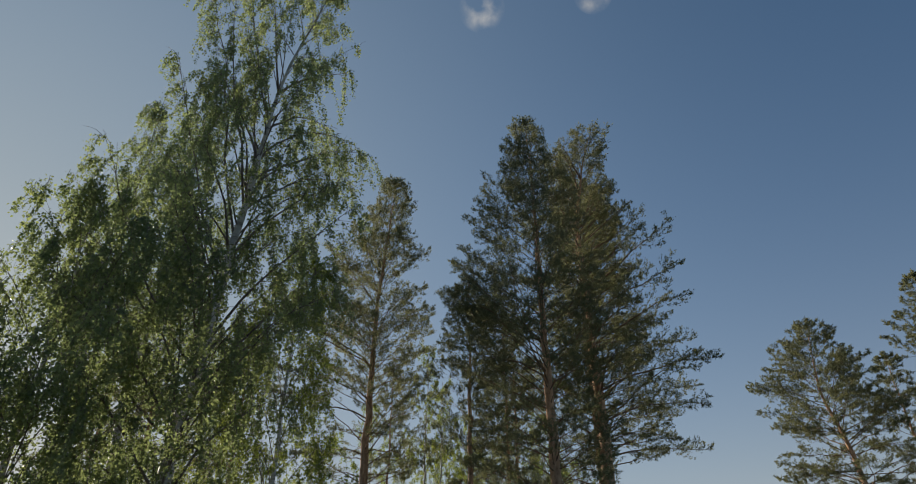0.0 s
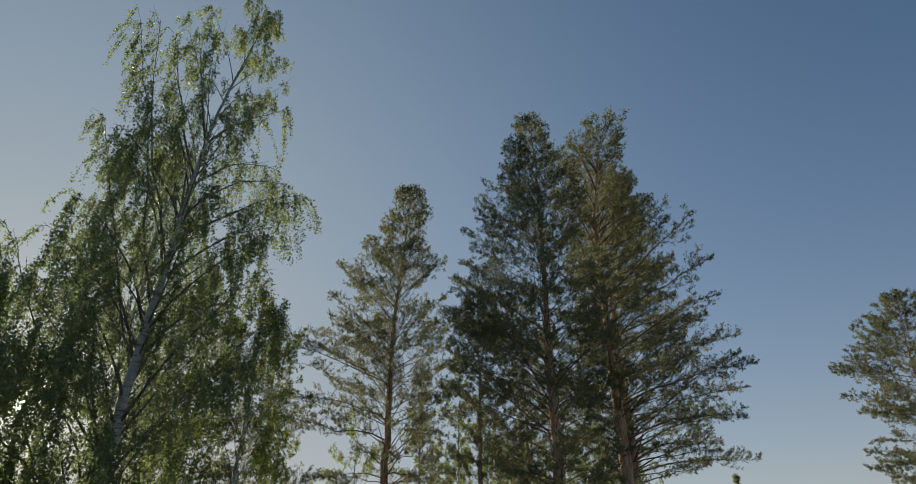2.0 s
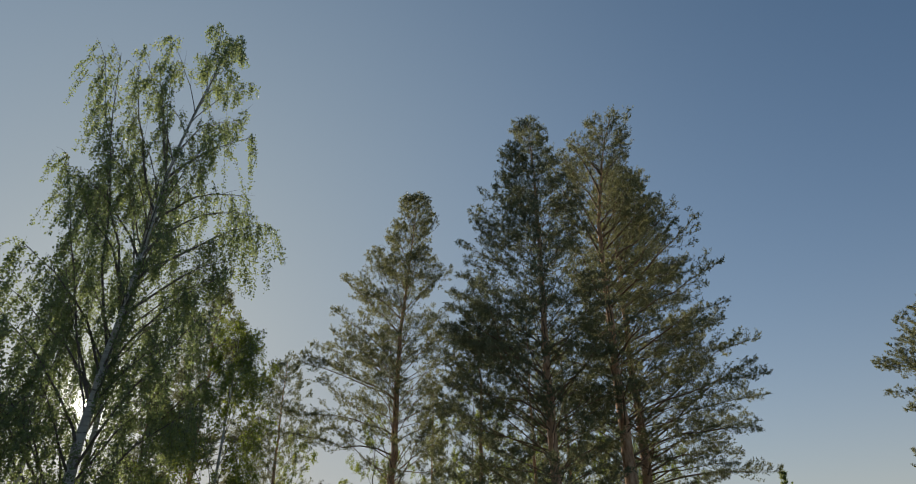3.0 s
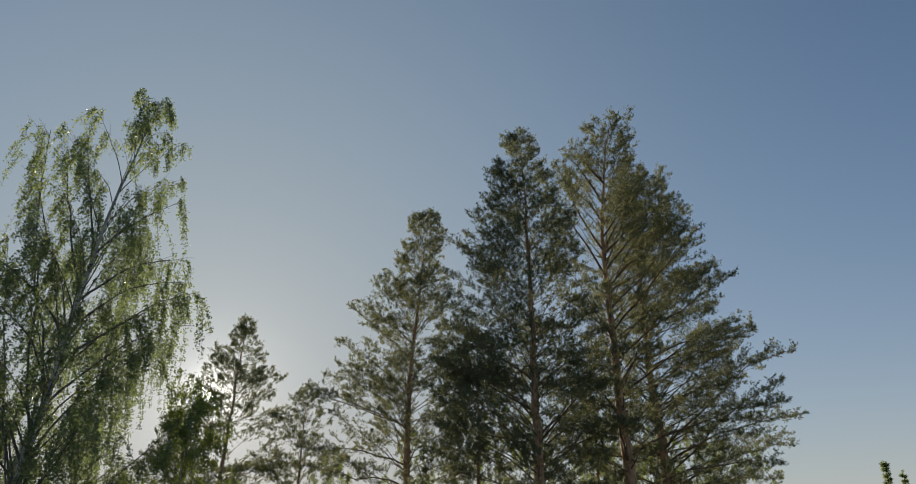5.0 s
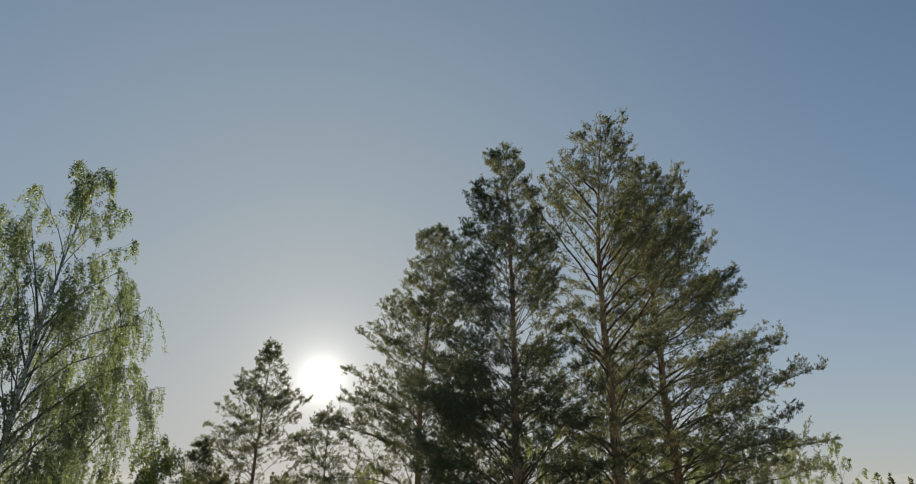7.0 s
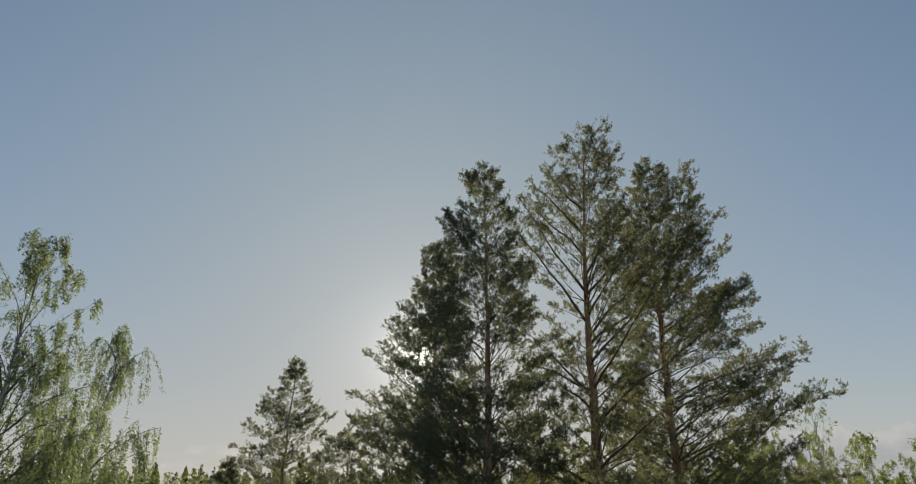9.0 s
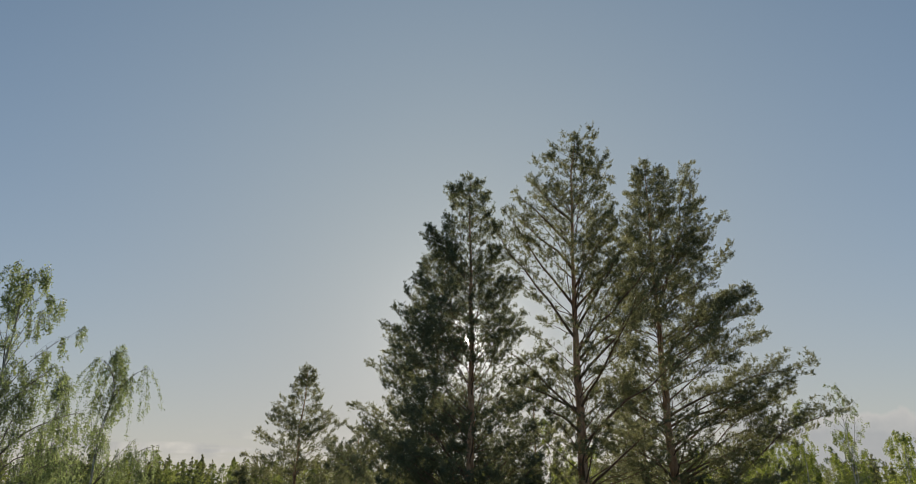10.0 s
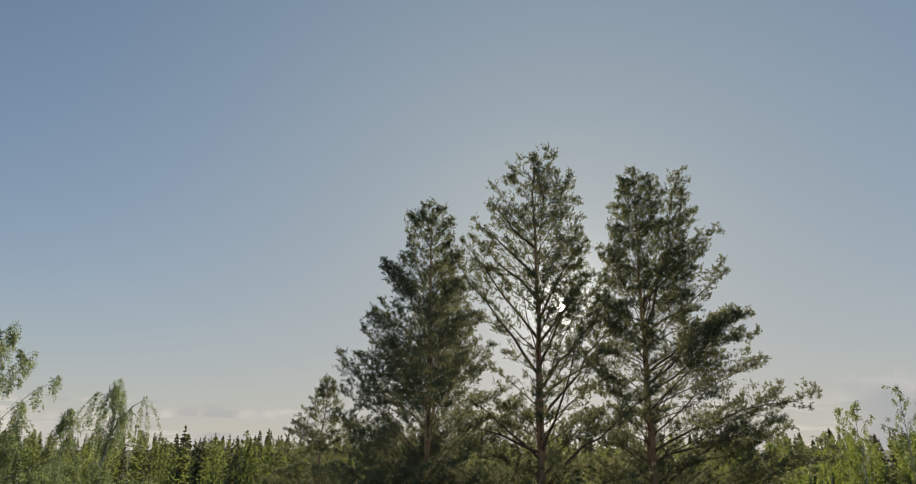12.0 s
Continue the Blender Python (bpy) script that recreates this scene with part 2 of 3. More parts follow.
def unit(a):
    return a / np.maximum(np.linalg.norm(a, axis=-1, keepdims=True), 1e-9)


TUBE_FACES = {}


def tube(pile, pts, radii, sides=5):
    """A tapered tube along a polyline."""
    pts = np.asarray(pts, float)
    n = len(pts)
    along = unit(np.gradient(pts, axis=0))
    ref = np.array([0.0, 0.0, 1.0]) if abs(along[0][2]) < 0.8 else np.array([1.0, 0.0, 0.0])
    a = unit(np.cross(along, ref))
    b = np.cross(along, a)
    ang = np.arange(sides) * 2 * math.pi / sides
    ring = (np.cos(ang)[None, :, None] * a[:, None] + np.sin(ang)[None, :, None] * b[:, None]) * np.asarray(radii)[:, None, None]
    verts = (pts[:, None] + ring).reshape(-1, 3)
    key = (n, sides)
    if key not in TUBE_FACES:
        faces = []
        for i in range(n - 1):
            for k in range(sides):
                p, q = i * sides + k, i * sides + (k + 1) % sides
                faces += [(p, q, q + sides), (p, q + sides, p + sides)]
        TUBE_FACES[key] = np.array(faces)
    pile.put(verts, TUBE_FACES[key])


def bend(start, az, e0, e1, length, rng, n=7, wander=0.06):
    """A polyline that leaves start at the bearing az and turns from the slope e0 to e1 (degrees)."""
    s = np.linspace(0, 1, n)
    el = np.radians(e0 + (e1 - e0) * s) + rng.normal(0, wander, n)
    a = radians(az) + np.cumsum(rng.normal(0, wander, n))
    step = np.stack([np.cos(el) * np.sin(a), np.cos(el) * np.cos(a), np.sin(el)], 1) * length / (n - 1)
    pts = np.vstack([[0, 0, 0], np.cumsum(step[:-1], axis=0)])
    return pts + np.asarray(start)


def part(name, mesh, parent, label=""):
    ob = new(name, mesh)
    ob.parent = parent
    if label:
        tagged(ob, label)
    return ob


def along_line(pts, s):
    """The place and the way at the share s of a polyline."""
    k = min(max(s, 0.0), 0.9999) * (len(pts) - 1)
    i = int(k)
    d = pts[i + 1] - pts[i]
    return pts[i] + d * (k - i), d / max(np.linalg.norm(d), 1e-9)


# ---- pine ----
UP = np.array([0.0, 0.0, 1.0])


def needle_tufts(pile, places, ways, rng, count=7, size=1.0):
    """Tufts of needles: each a short bottle-brush of thin blades round the end of a shoot."""
    n = len(places)
    if not n:
        return
    places, ways = np.repeat(places, count, 0), np.repeat(ways, count, 0)
    total_n = n * count
    d = unit(ways * 0.62 + unit(rng.normal(0, 1, (total_n, 3))) * 0.8)
    root = places + ways * (rng.random((total_n, 1)) * 0.10 - 0.06) * size
    long = (0.056 + 0.036 * rng.random((total_n, 1))) * size
    side = unit(np.cross(d, unit(rng.normal(0, 1, (total_n, 3))))) * 0.0095 * size
    verts = np.stack([root - side, root + side, root + d * long], 1).reshape(-1, 3)
    pile.put(verts, np.arange(total_n * 3).reshape(-1, 3))


def on_line(line, s):
    """Places and ways at the shares s of a polyline."""
    k = np.clip(s, 0.0, 0.9999) * (len(line) - 1)
    i = k.astype(int)
    d = line[i + 1] - line[i]
    return line[i] + d * (k - i)[:, None], unit(d)


def pine_branch(tree, start, az, length, e0, e1, thick, rng, bare=0.35, dense=1.0, size=1.0, count=7, spread=1.0, needles=NEEDLES):
    """One bough of a pine: side twigs in a fan, each set with short upturned shoots, and a tuft of needles at every shoot's end."""
    wood, green = Pile(), Pile()
    main = bend(start, az, e0, e1, length, rng, 8, 0.10)
    tube(wood, main, thick * np.linspace(1, 0.16, len(main)) ** 1.1, 5)
    places, ways = [], []

    def shoots(line, first, gap, long):
        """Side shoots on both sides of a twig, longest near its foot, each with tufts along its outer half."""
        reach = np.linalg.norm(np.diff(line, axis=0), axis=1).sum()
        m = max(2, int(reach * (1 - first) / gap))
        s = np.clip(first + (1 - first) * (np.arange(m) + rng.random(m)) / m, 0, 1)
        p, d = on_line(line, s)
        flat = unit(np.cross(d, UP)) * np.where(np.arange(m) % 2, 1.0, -1.0)[:, None]
        w = unit(d * 0.75 + flat * rng.uniform(0.25, 1.1, (m, 1)) + UP * rng.uniform(-0.15, 0.6, (m, 1)) + rng.normal(0, 0.15, (m, 3)))
        far = long * rng.uniform(0.5, 1.15, (m, 1)) * (1.15 - 0.65 * s[:, None])
        for share in (0.35, 0.62, 0.82, 1.0):
            spot = p + w * far * share + UP * (far * share ** 2 * 0.18) + rng.normal(0, 0.035, (m, 3))
            places.append(spot)
            ways.append(unit(w + UP * rng.uniform(0.0, 0.7, (m, 1)) + rng.normal(0, 0.3, (m, 3))))
        places.append(line[-1] + rng.normal(0, 0.03, (2, 3)))
        ways.append(unit(unit(line[-1] - line[-2]) + UP * 0.35 + rng.normal(0, 0.3, (2, 3))))

    twigs = max(3, int(length * (1 - bare) * 6.2 * dense))
    side = 1
    for i in range(twigs):
        s = bare + (1 - bare) * (i + rng.random() * 0.9) / twigs
        p, d = along_line(main, s)
        side = -side
        bearing = math.degrees(math.atan2(d[0], d[1])) + side * rng.uniform(15, 75) * spread
        reach = np.clip((0.10 + length * 0.46 * (1 - s) ** 0.7) * rng.uniform(0.55, 1.15), 0.16, 1.25)
        up = math.degrees(math.asin(np.clip(d[2], -1, 1)))
        first = up * 0.6 + rng.uniform(-30, 26)
        line = bend(p, bearing, first, first + rng.uniform(5, 40), reach, rng, 4, 0.12)
        tube(wood, line, max(0.004, thick * 0.2 * (1 - 0.5 * s)) * np.linspace(1, 0.35, 4), 3)
        shoots(line, 0.25, 0.115 / dense, 0.16 + 0.2 * reach)
    shoots(main, max(bare, 0.7), 0.12 / dense, 0.26)
    places, ways = np.concatenate(places), np.concatenate(ways)
    needle_tufts(green, places, ways, rng, count, size)
    ob = part("branch", wood.mesh("branch", PINE_TWIG, True), tree)
    part("needles", green.mesh("needles", needles), ob)


def profile(table, z):
    return float(np.interp(z, [a for a, _ in table], [b for _, b in table]))


def trunk_at(line, z):
    return np.array([np.interp(z, line[:, 2], line[:, i]) for i in range(3)])


def pine(label, line, radius, crown, seed, gap=0.36, limbs=(), lopsided=None, dense=0.75, count=7, size=1.0, snags=6, group="pines", shed=0.0, lobes=0.3,
         rise=(22, 48), low=None, needles=NEEDLES):
    """A Scots pine. line: places on its trunk; crown: how far the boughs' ends reach out at each height; low: height of the lowest living bough;
    rise: how steeply boughs climb, at the crown's foot and near its top; shed: share of lost boughs below;
    limbs: (height, bearing, length, slope, slope at the tip); lopsided: bearing and share by which boughs reach further to one side."""
    rng = np.random.default_rng(seed)
    base = np.array(line[0], float)
    tree = tagged(new("pine_tree"), label, "tree", group)
    tree.location = base
    pts = np.array(line, float) - base
    z = np.linspace(0, pts[-1][2], 26)
    stem = np.array([trunk_at(pts, h) for h in z])
    stem[1:-1, :2] += rng.normal(0, 0.025, (24, 2))
    wood = Pile()
    share = z / z[-1]
    tube(wood, stem, radius * (1 - share) ** 1.1 + 0.012 + radius * 0.35 * np.exp(-z / 0.4), 12)
    part("trunk", wood.mesh("trunk", PINE_BARK, True), tree)
    bottom, top = crown[0][0] if low is None else low, pts[-1][2]
    h = bottom
    turn = rng.uniform(0, 360)
    while h < top - 0.1:
        up = (h - bottom) / (top - bottom)
        whorl = rng.integers(3, 5)
        turn += rng.uniform(30, 80)
        for k in range(whorl):
            if rng.random() < shed * (1 - up):
                continue
            az = turn + k * 360 / whorl + rng.uniform(-22, 22)
            lobe = noise.noise(Vector((math.sin(radians(az)) * 1.2 + seed, math.cos(radians(az)) * 1.2, h * 0.55)))
            if lobe < -0.33 and up < 0.85:
                continue
            factor = rng.uniform(0.72, 1.04) * (1 + lobes * lobe)
            if lopsided:
                factor *= 1 + lopsided[1] * math.cos(radians(az - lopsided[0]))
            hh = min(h + rng.uniform(-0.2, 0.2), top - 0.06)
            slope = rise[0] + (rise[1] - rise[0]) * up + rng.uniform(-14, 14)
            slope = min(slope, 12 + 45 * (top - hh))
            end = slope - rng.uniform(-6, 26) * (1 - up)
            steep = math.tan(radians((slope + end) / 2))
            out = 0.2
            for _ in range(6):
                out = 0.5 * out + 0.5 * max(profile(crown, min(hh + out * steep, top)) * factor, 0.12)
            reach = max(out / math.cos(math.atan(steep)), 0.2)
            pine_branch(tree, trunk_at(stem, hh), az, reach, slope, end, radius * 0.11 * (1 - 0.65 * up) * (0.6 + 0.15 * reach), rng,
                        rng.uniform(0.30, 0.48) * (1 - 0.7 * up), dense, size, count, needles=needles)
        h += gap * (1 - 0.1 * up) * rng.uniform(0.8, 1.2)
    pine_branch(tree, stem[-1] - np.array([0, 0, 0.3]), rng.uniform(0, 360), 0.42, 80, 88, 0.012, rng, 0.1, 1.2, size, count, needles=needles)
    for height, az, reach, e0, e1 in limbs:
        pine_branch(tree, trunk_at(stem, height), az, reach, e0, e1, radius * 0.15, rng, 0.34, dense * 1.1, size, count, 1.1, needles)
    for _ in range(snags):
        hh = rng.uniform(bottom * 0.45, bottom + 2.5)
        line2 = bend(trunk_at(stem, hh), rng.uniform(0, 360), rng.uniform(-25, 25), rng.uniform(-40, 20), rng.uniform(0.5, 1.9), rng, 6, 0.2)
        dead = Pile()
        tube(dead, line2, np.linspace(0.022, 0.004, 6), 4)
        for _ in range(6):
            p, d = along_line(line2, rng.uniform(0.3, 0.95))
            tube(dead, bend(p, rng.uniform(0, 360), rng.uniform(-40, 20), rng.uniform(-40, 20), rng.uniform(0.15, 0.6), rng, 4, 0.2), np.linspace(0.007, 0.003, 4), 3)
        part("dead_branch", dead.mesh("dead_branch", PINE_TWIG, True), tree, "bare dead branch")
    return tree


# ---- spruce ----
def spruce(label, base, height, reach, seed, group="young spruces"):
    """A young spruce: a straight trunk and whorls of boughs that shorten evenly to a thin leader."""
    rng = np.random.default_rng(seed)
    tree = tagged(new("spruce_tree"), label, "tree", group)
    tree.location = base
    z = np.linspace(0, height, 14)
    stem = np.stack([rng.normal(0, 0.015, 14), rng.normal(0, 0.015, 14), z], 1)
    wood = Pile()
    tube(wood, stem, 0.11 * (1 - z / height) + 0.008, 10)
    part("trunk", wood.mesh("trunk", SPRUCE_BARK, True), tree)
    h, turn = height * 0.12, rng.uniform(0, 360)
    while h < height - 0.25:
        turn += rng.uniform(25, 60)
        for k in range(4):
            long = max(0.16, reach * (1 - h / height) ** 0.9 * rng.uniform(0.75, 1.1))
            slope = -8 + 45 * (h / height) ** 3 + rng.uniform(-10, 10)
            pine_branch(tree, trunk_at(stem, h + rng.uniform(-0.1, 0.1)), turn + k * 90 + rng.uniform(-15, 15), long, slope, slope + rng.uniform(-6, 18), 0.02, rng,
                        0.12, 0.36, 1.9, 5, 0.8, YOUNG_SPRUCE)
        h += rng.uniform(0.36, 0.5)
    pine_branch(tree, stem[-1] - np.array([0, 0, 0.4]), 0, 0.5, 86, 88, 0.01, rng, 0.1, 0.8, 1.2, 6, 0.5, YOUNG_SPRUCE)
    return tree


# ---- birch ----
def leaf_blades(pile, places, rng, size=0.042):
    """Small pointed leaves, each folded a little along its rib, hanging at all angles."""
    n = len(places)
    if not n:
        return
    places = np.asarray(places)
    d = unit(rng.normal(0, 1, (n, 3)) * np.array([0.8, 0.8, 0.6]) + np.array([0, 0, -0.55]))
    side = unit(np.cross(d, unit(rng.normal(0, 1, (n, 3)))))
    up = np.cross(side, d)
    s = size * rng.uniform(0.7, 1.25, (n, 1))
    mid = places + d * s * 0.42
    verts = np.stack([places, mid + side * s * 0.42 + up * s * 0.1, places + d * s * 1.1, mid - side * s * 0.42 + up * s * 0.1], 1).reshape(-1, 3)
    k = np.arange(n)[:, None] * 4
    pile.put(verts, np.concatenate([k + np.array([0, 1, 2]), k + np.array([0, 2, 3])]))


def birch_branch(tree, start, az, length, e0, e1, thick, rng, hang=1.0, dense=1.0, leaf=0.042, bare=0.2, twig=1.0, far=False, leaves=LEAVES):
    """One bough of a birch: side twigs, from which thin leafy strands hang straight down. far: the strands' own wood is too thin to build."""
    wood, green = Pile(), Pile()
    main = bend(start, az, e0, e1, length, rng, 9, 0.08)
    tube(wood, main, thick * np.linspace(1, 0.14, 9), 5)
    places = []

    def string(p, az2, drop, out):
        line = bend(p, az2, out, -90, drop, rng, 5, 0.05)
        if not far:
            tube(wood, line, np.linspace(0.004, 0.0015, 5), 3)
        # leaves in twos and threes at the strand's buds
        buds = max(3, int(drop * 48 * dense * (0.042 / leaf)))
        spots, _ = on_line(line, rng.random(buds) ** 0.85)
        spots = np.repeat(spots, rng.integers(1, 4, buds), 0)
        places.append(spots + rng.normal(0, 0.03, spots.shape))

    side_n = max(3, int(length * 4.6 * dense))
    side = 1
    for i in range(side_n):
        s = bare + (1 - bare) * (i + rng.random()) / side_n
        p, d = along_line(main, s)
        side = -side
        bearing = math.degrees(math.atan2(d[0], d[1])) + side * rng.uniform(25, 75)
        up = math.degrees(math.asin(np.clip(d[2], -1, 1)))
        reach = np.clip(length * (0.10 + 0.26 * (1 - s)) * rng.uniform(0.6, 1.3), 0.15, 0.9) * twig
        line = bend(p, bearing, up * 0.8 + rng.uniform(-10, 15), up * 0.3 - rng.uniform(0, 25), reach, rng, 5, 0.1)
        tube(wood, line, max(0.004, thick * 0.25) * np.linspace(1, 0.3, 5), 3)
        # strands hang in tassels
        for q in range(max(1, int(reach * 3.0 * dense))):
            p2, d2 = along_line(line, rng.uniform(0.25, 1.0))
            drop = hang * rng.uniform(0.25, 1.2)
            for _ in range(2):
                string(p2 + rng.normal(0, 0.03, 3), bearing + rng.uniform(-60, 60), drop * rng.uniform(0.7, 1.1), rng.uniform(-86, -55))
    for q in range(max(3, int(length * 2.6 * dense))):
        p2, d2 = along_line(main, min(1.0, rng.uniform(0.45, 1.1) ** 0.8))
        drop = hang * rng.uniform(0.25, 1.2)
        for _ in range(2):
            string(p2 + rng.normal(0, 0.03, 3), az + rng.uniform(-70, 70), drop * rng.uniform(0.7, 1.1), rng.uniform(-84, -35))
    leaf_blades(green, np.concatenate(places), rng, leaf)
    ob = part("branch", wood.mesh("branch", BIRCH_TWIG, True), tree)
    part("leaves", green.mesh("leaves", leaves), ob)


def birch(label, line, radius, crown, seed, gap=0.33, hang=1.0, dense=1.0, leaf=0.042, limbs=(), group="birches", steep=60.0, nod=(12, 42), far=False, leaves=LEAVES):
    rng = np.random.default_rng(seed)
    base = np.array(line[0], float)
    tree = tagged(new("birch_tree"), label, "tree", group)
    tree.location = base
    pts = np.array(line, float) - base
    z = np.linspace(0, pts[-1][2], 24)
    stem = np.array([trunk_at(pts, h) for h in z])
    stem[1:-1, :2] += rng.normal(0, 0.02, (22, 2))
    share = z / z[-1]
    wood = Pile()
    tube(wood, stem, radius * (1 - share) ** 1.15 + 0.008 + radius * 0.3 * np.exp(-z / 0.3), 12)
    part("trunk", wood.mesh("trunk", BIRCH_BARK, True), tree)
    bottom, top = crown[0][0], pts[-1][2]
    h, turn = bottom, rng.uniform(0, 360)
    while h < top - 0.15:
        up = (h - bottom) / (top - bottom)
        turn += rng.uniform(110, 165)
        reach = profile(crown, h) * rng.uniform(0.65, 1.15)
        slope = steep + 14 * up + rng.uniform(-12, 12)
        # the bough climbs before it reaches its full width
        birch_branch(tree, trunk_at(stem, h), turn, reach * 1.34, slope, slope - rng.uniform(*nod), max(0.008, radius * 0.19 * (1 - 0.7 * up)), rng,
                     hang * (1 - 0.55 * up), dense, leaf, 0.34, far=far, leaves=leaves)
        h += gap * (1 - 0.3 * up) * rng.uniform(0.75, 1.25)
    birch_branch(tree, stem[-1] - np.array([0, 0, 0.6]), turn, 0.8, 84, 5, 0.01, rng, hang * 0.45, dense, leaf, 0.1, far=far, leaves=leaves)
    for height, az, reach, e0, e1 in limbs:
        birch_branch(tree, trunk_at(stem, height), az, reach, e0, e1, radius * (0.18 if e1 > 60 else 0.19), rng, hang * (0.8 if e1 > 60 else 1.0), dense * (0.8 if e1 > 60 else 1.0), leaf, 0.25, 0.85 if e1 > 60 else 1.0, far=far, leaves=leaves)
    return tree


# ---- ground ----
def ground():
    bm = bmesh.new()
    bmesh.ops.create_grid(bm, x_segments=120, y_segments=120, size=1.0)
    for v in bm.verts:
        r = max(abs(v.co.x), abs(v.co.y))
        k = 60 * r + 3940 * r ** 4
        v.co.x, v.co.y = v.co.x / max(r, 1e-6) * k, v.co.y / max(r, 1e-6) * k
        v.co.z = 0.12 * noise.noise(Vector((v.co.x * 0.08, v.co.y * 0.08, 0))) - 0.1
    me = bpy.data.meshes.new("ground")
    bm.to_mesh(me)
    bm.free()
    me.materials.append(MEADOW)
    for p in me.polygons:
        p.use_smooth = True
    tagged(new("ground", me), "green summer meadow between the trees", "ground", kind="structure")


ground()

# ---- the pines of the group ----
pine("tall Scots pine with dense dark green crown", [(2.75, 18.5, 0), (2.72, 18.62, 11.5), (2.65, 18.75, 18.6)], 0.215,
     [(5, 2.2), (7.5, 2.5), (9, 2.8), (11, 2.85), (12, 2.7), (13, 2.55), (14, 2.25), (15, 1.9), (16, 1.45), (17, 1.1), (18, 0.75), (18.4, 0.5), (18.7, 0.25)], 11,
     snags=18, lobes=0.12, dense=1.0, gap=0.23, shed=0.05, lopsided=(265, 0.22), low=4.2,
     limbs=[(10.4, 282, 3.6, 40, 30), (8.8, 110, 3.4, 46, 30), (9.4, 250, 3.6, 44, 34), (9.6, 270, 3.6, 34, 22), (8.4, 290, 3.6, 34, 16), (9.0, 60, 3.2, 40, 20), (8.0, 80, 3.4, 36, 14),
            (7.0, 50, 3.0, 30, 8), (10.2, 40, 2.8, 42, 30)])
pine("tallest Scots pine with orange upper trunk and open crown", [(4.75, 20.4, 0), (4.6, 20.65, 12), (4.6, 20.7, 15.5), (5.0, 20.3, 18.0), (5.42, 20.0, 19.25)], 0.28,
     [(8, 1.5), (11, 1.7), (14, 1.6), (15.5, 1.7), (16.8, 1.55), (17.8, 1.4), (18.5, 1.25), (19.0, 0.95), (19.4, 0.5)], 12,
     shed=0.62, dense=0.95, gap=0.25, needles=OLIVE_NEEDLES, lopsided=(80, 0.15), snags=26, low=6.4, rise=(30, 56),
     limbs=[(14.0, 217, 4.1, 50, 58), (14.9, 226, 3.2, 50, 56), (15.9, 222, 2.4, 42, 50), (16.5, 205, 2.1, 38, 50), (17.2, 225, 1.7, 40, 55), (15.4, 95, 2.2, 45, 45),
            (14.8, 78, 2.3, 42, 40), (13.4, 50, 2.8, 45, 5), (12.0, 215, 2.6, 40, 30), (8.6, 98, 4.3, 28, -4), (7.6, 80, 4.0, 30, -10), (11.3, 97, 4.2, 36, 22), (12.2, 108, 4.0, 38, 26), (10.2, 112, 3.8, 34, 10), (13.6, 98, 3.4, 42, 36),
            (12.9, 88, 3.7, 42, 50), (14.2, 105, 2.6, 42, 38), (11.6, 172, 2.0, 30, 10), (12.2, 200, 2.2, 25, 6), (10.5, 150, 2.2, 26, 6), (9.5, 192, 2.6, 26, 2), (8.5, 165, 2.6, 24, 2), (9.8, 240, 2.4, 30, 10)])
pine("broad Scots pine with long spreading boughs", [(5.3, 24.1, 0), (5.2, 24.1, 13), (5.35, 24.15, 20.0)], 0.26,
     [(5, 2.2), (10, 2.4), (12, 2.4), (13.5, 2.4), (14.5, 2.4), (15.5, 2.2), (16.5, 2.0), (17.5, 1.75), (18.5, 1.4), (19.4, 0.85), (20.2, 0.25)], 13,
     lopsided=(64, 0.3), dense=1.02, gap=0.23, needles=OLIVE_NEEDLES, lobes=0.22, low=7.0, snags=8,
     limbs=[(15.4, 76, 4.7, 64, 80), (16.0, 62, 3.6, 58, 74), (12.2, 72, 4.4, 24, 6), (11.9, 64, 3.7, 20, 6), (9.2, 87, 5.4, 42, 14), (8.4, 100, 4.8, 40, 14), (8.0, 71, 5.0, 26, 4),
            (8.8, 96, 4.5, 34, -8), (10.4, 80, 3.8, 30, 6), (7.6, 62, 3.8, 24, -8), (10.6, 40, 3.2, 22, 6), (11.2, 92, 3.2, 36, 20), (7.2, 88, 4.2, 22, -10), (9.0, 250, 3.0, 36, 20), (10.5, 230, 2.8, 40, 26), (8.0, 272, 3.2, 30, 10), (11.6, 258, 2.6, 42, 30), (7.0, 225, 3.0, 28, 8),
            (5.5, 40, 3.0, 20, 2), (6.0, 200, 2.8, 25, 6), (7.5, 180, 2.6, 30, 10), (6.2, 330, 2.8, 25, 6), (5.2, 250, 3.0, 22, 4),
            (14.2, 55, 3.1, 36, 34), (15.2, 50, 2.8, 38, 36), (13.6, 64, 3.3, 34, 30), (13.9, 80, 3.1, 36, 34), (16.2, 58, 2.3, 40, 42)])
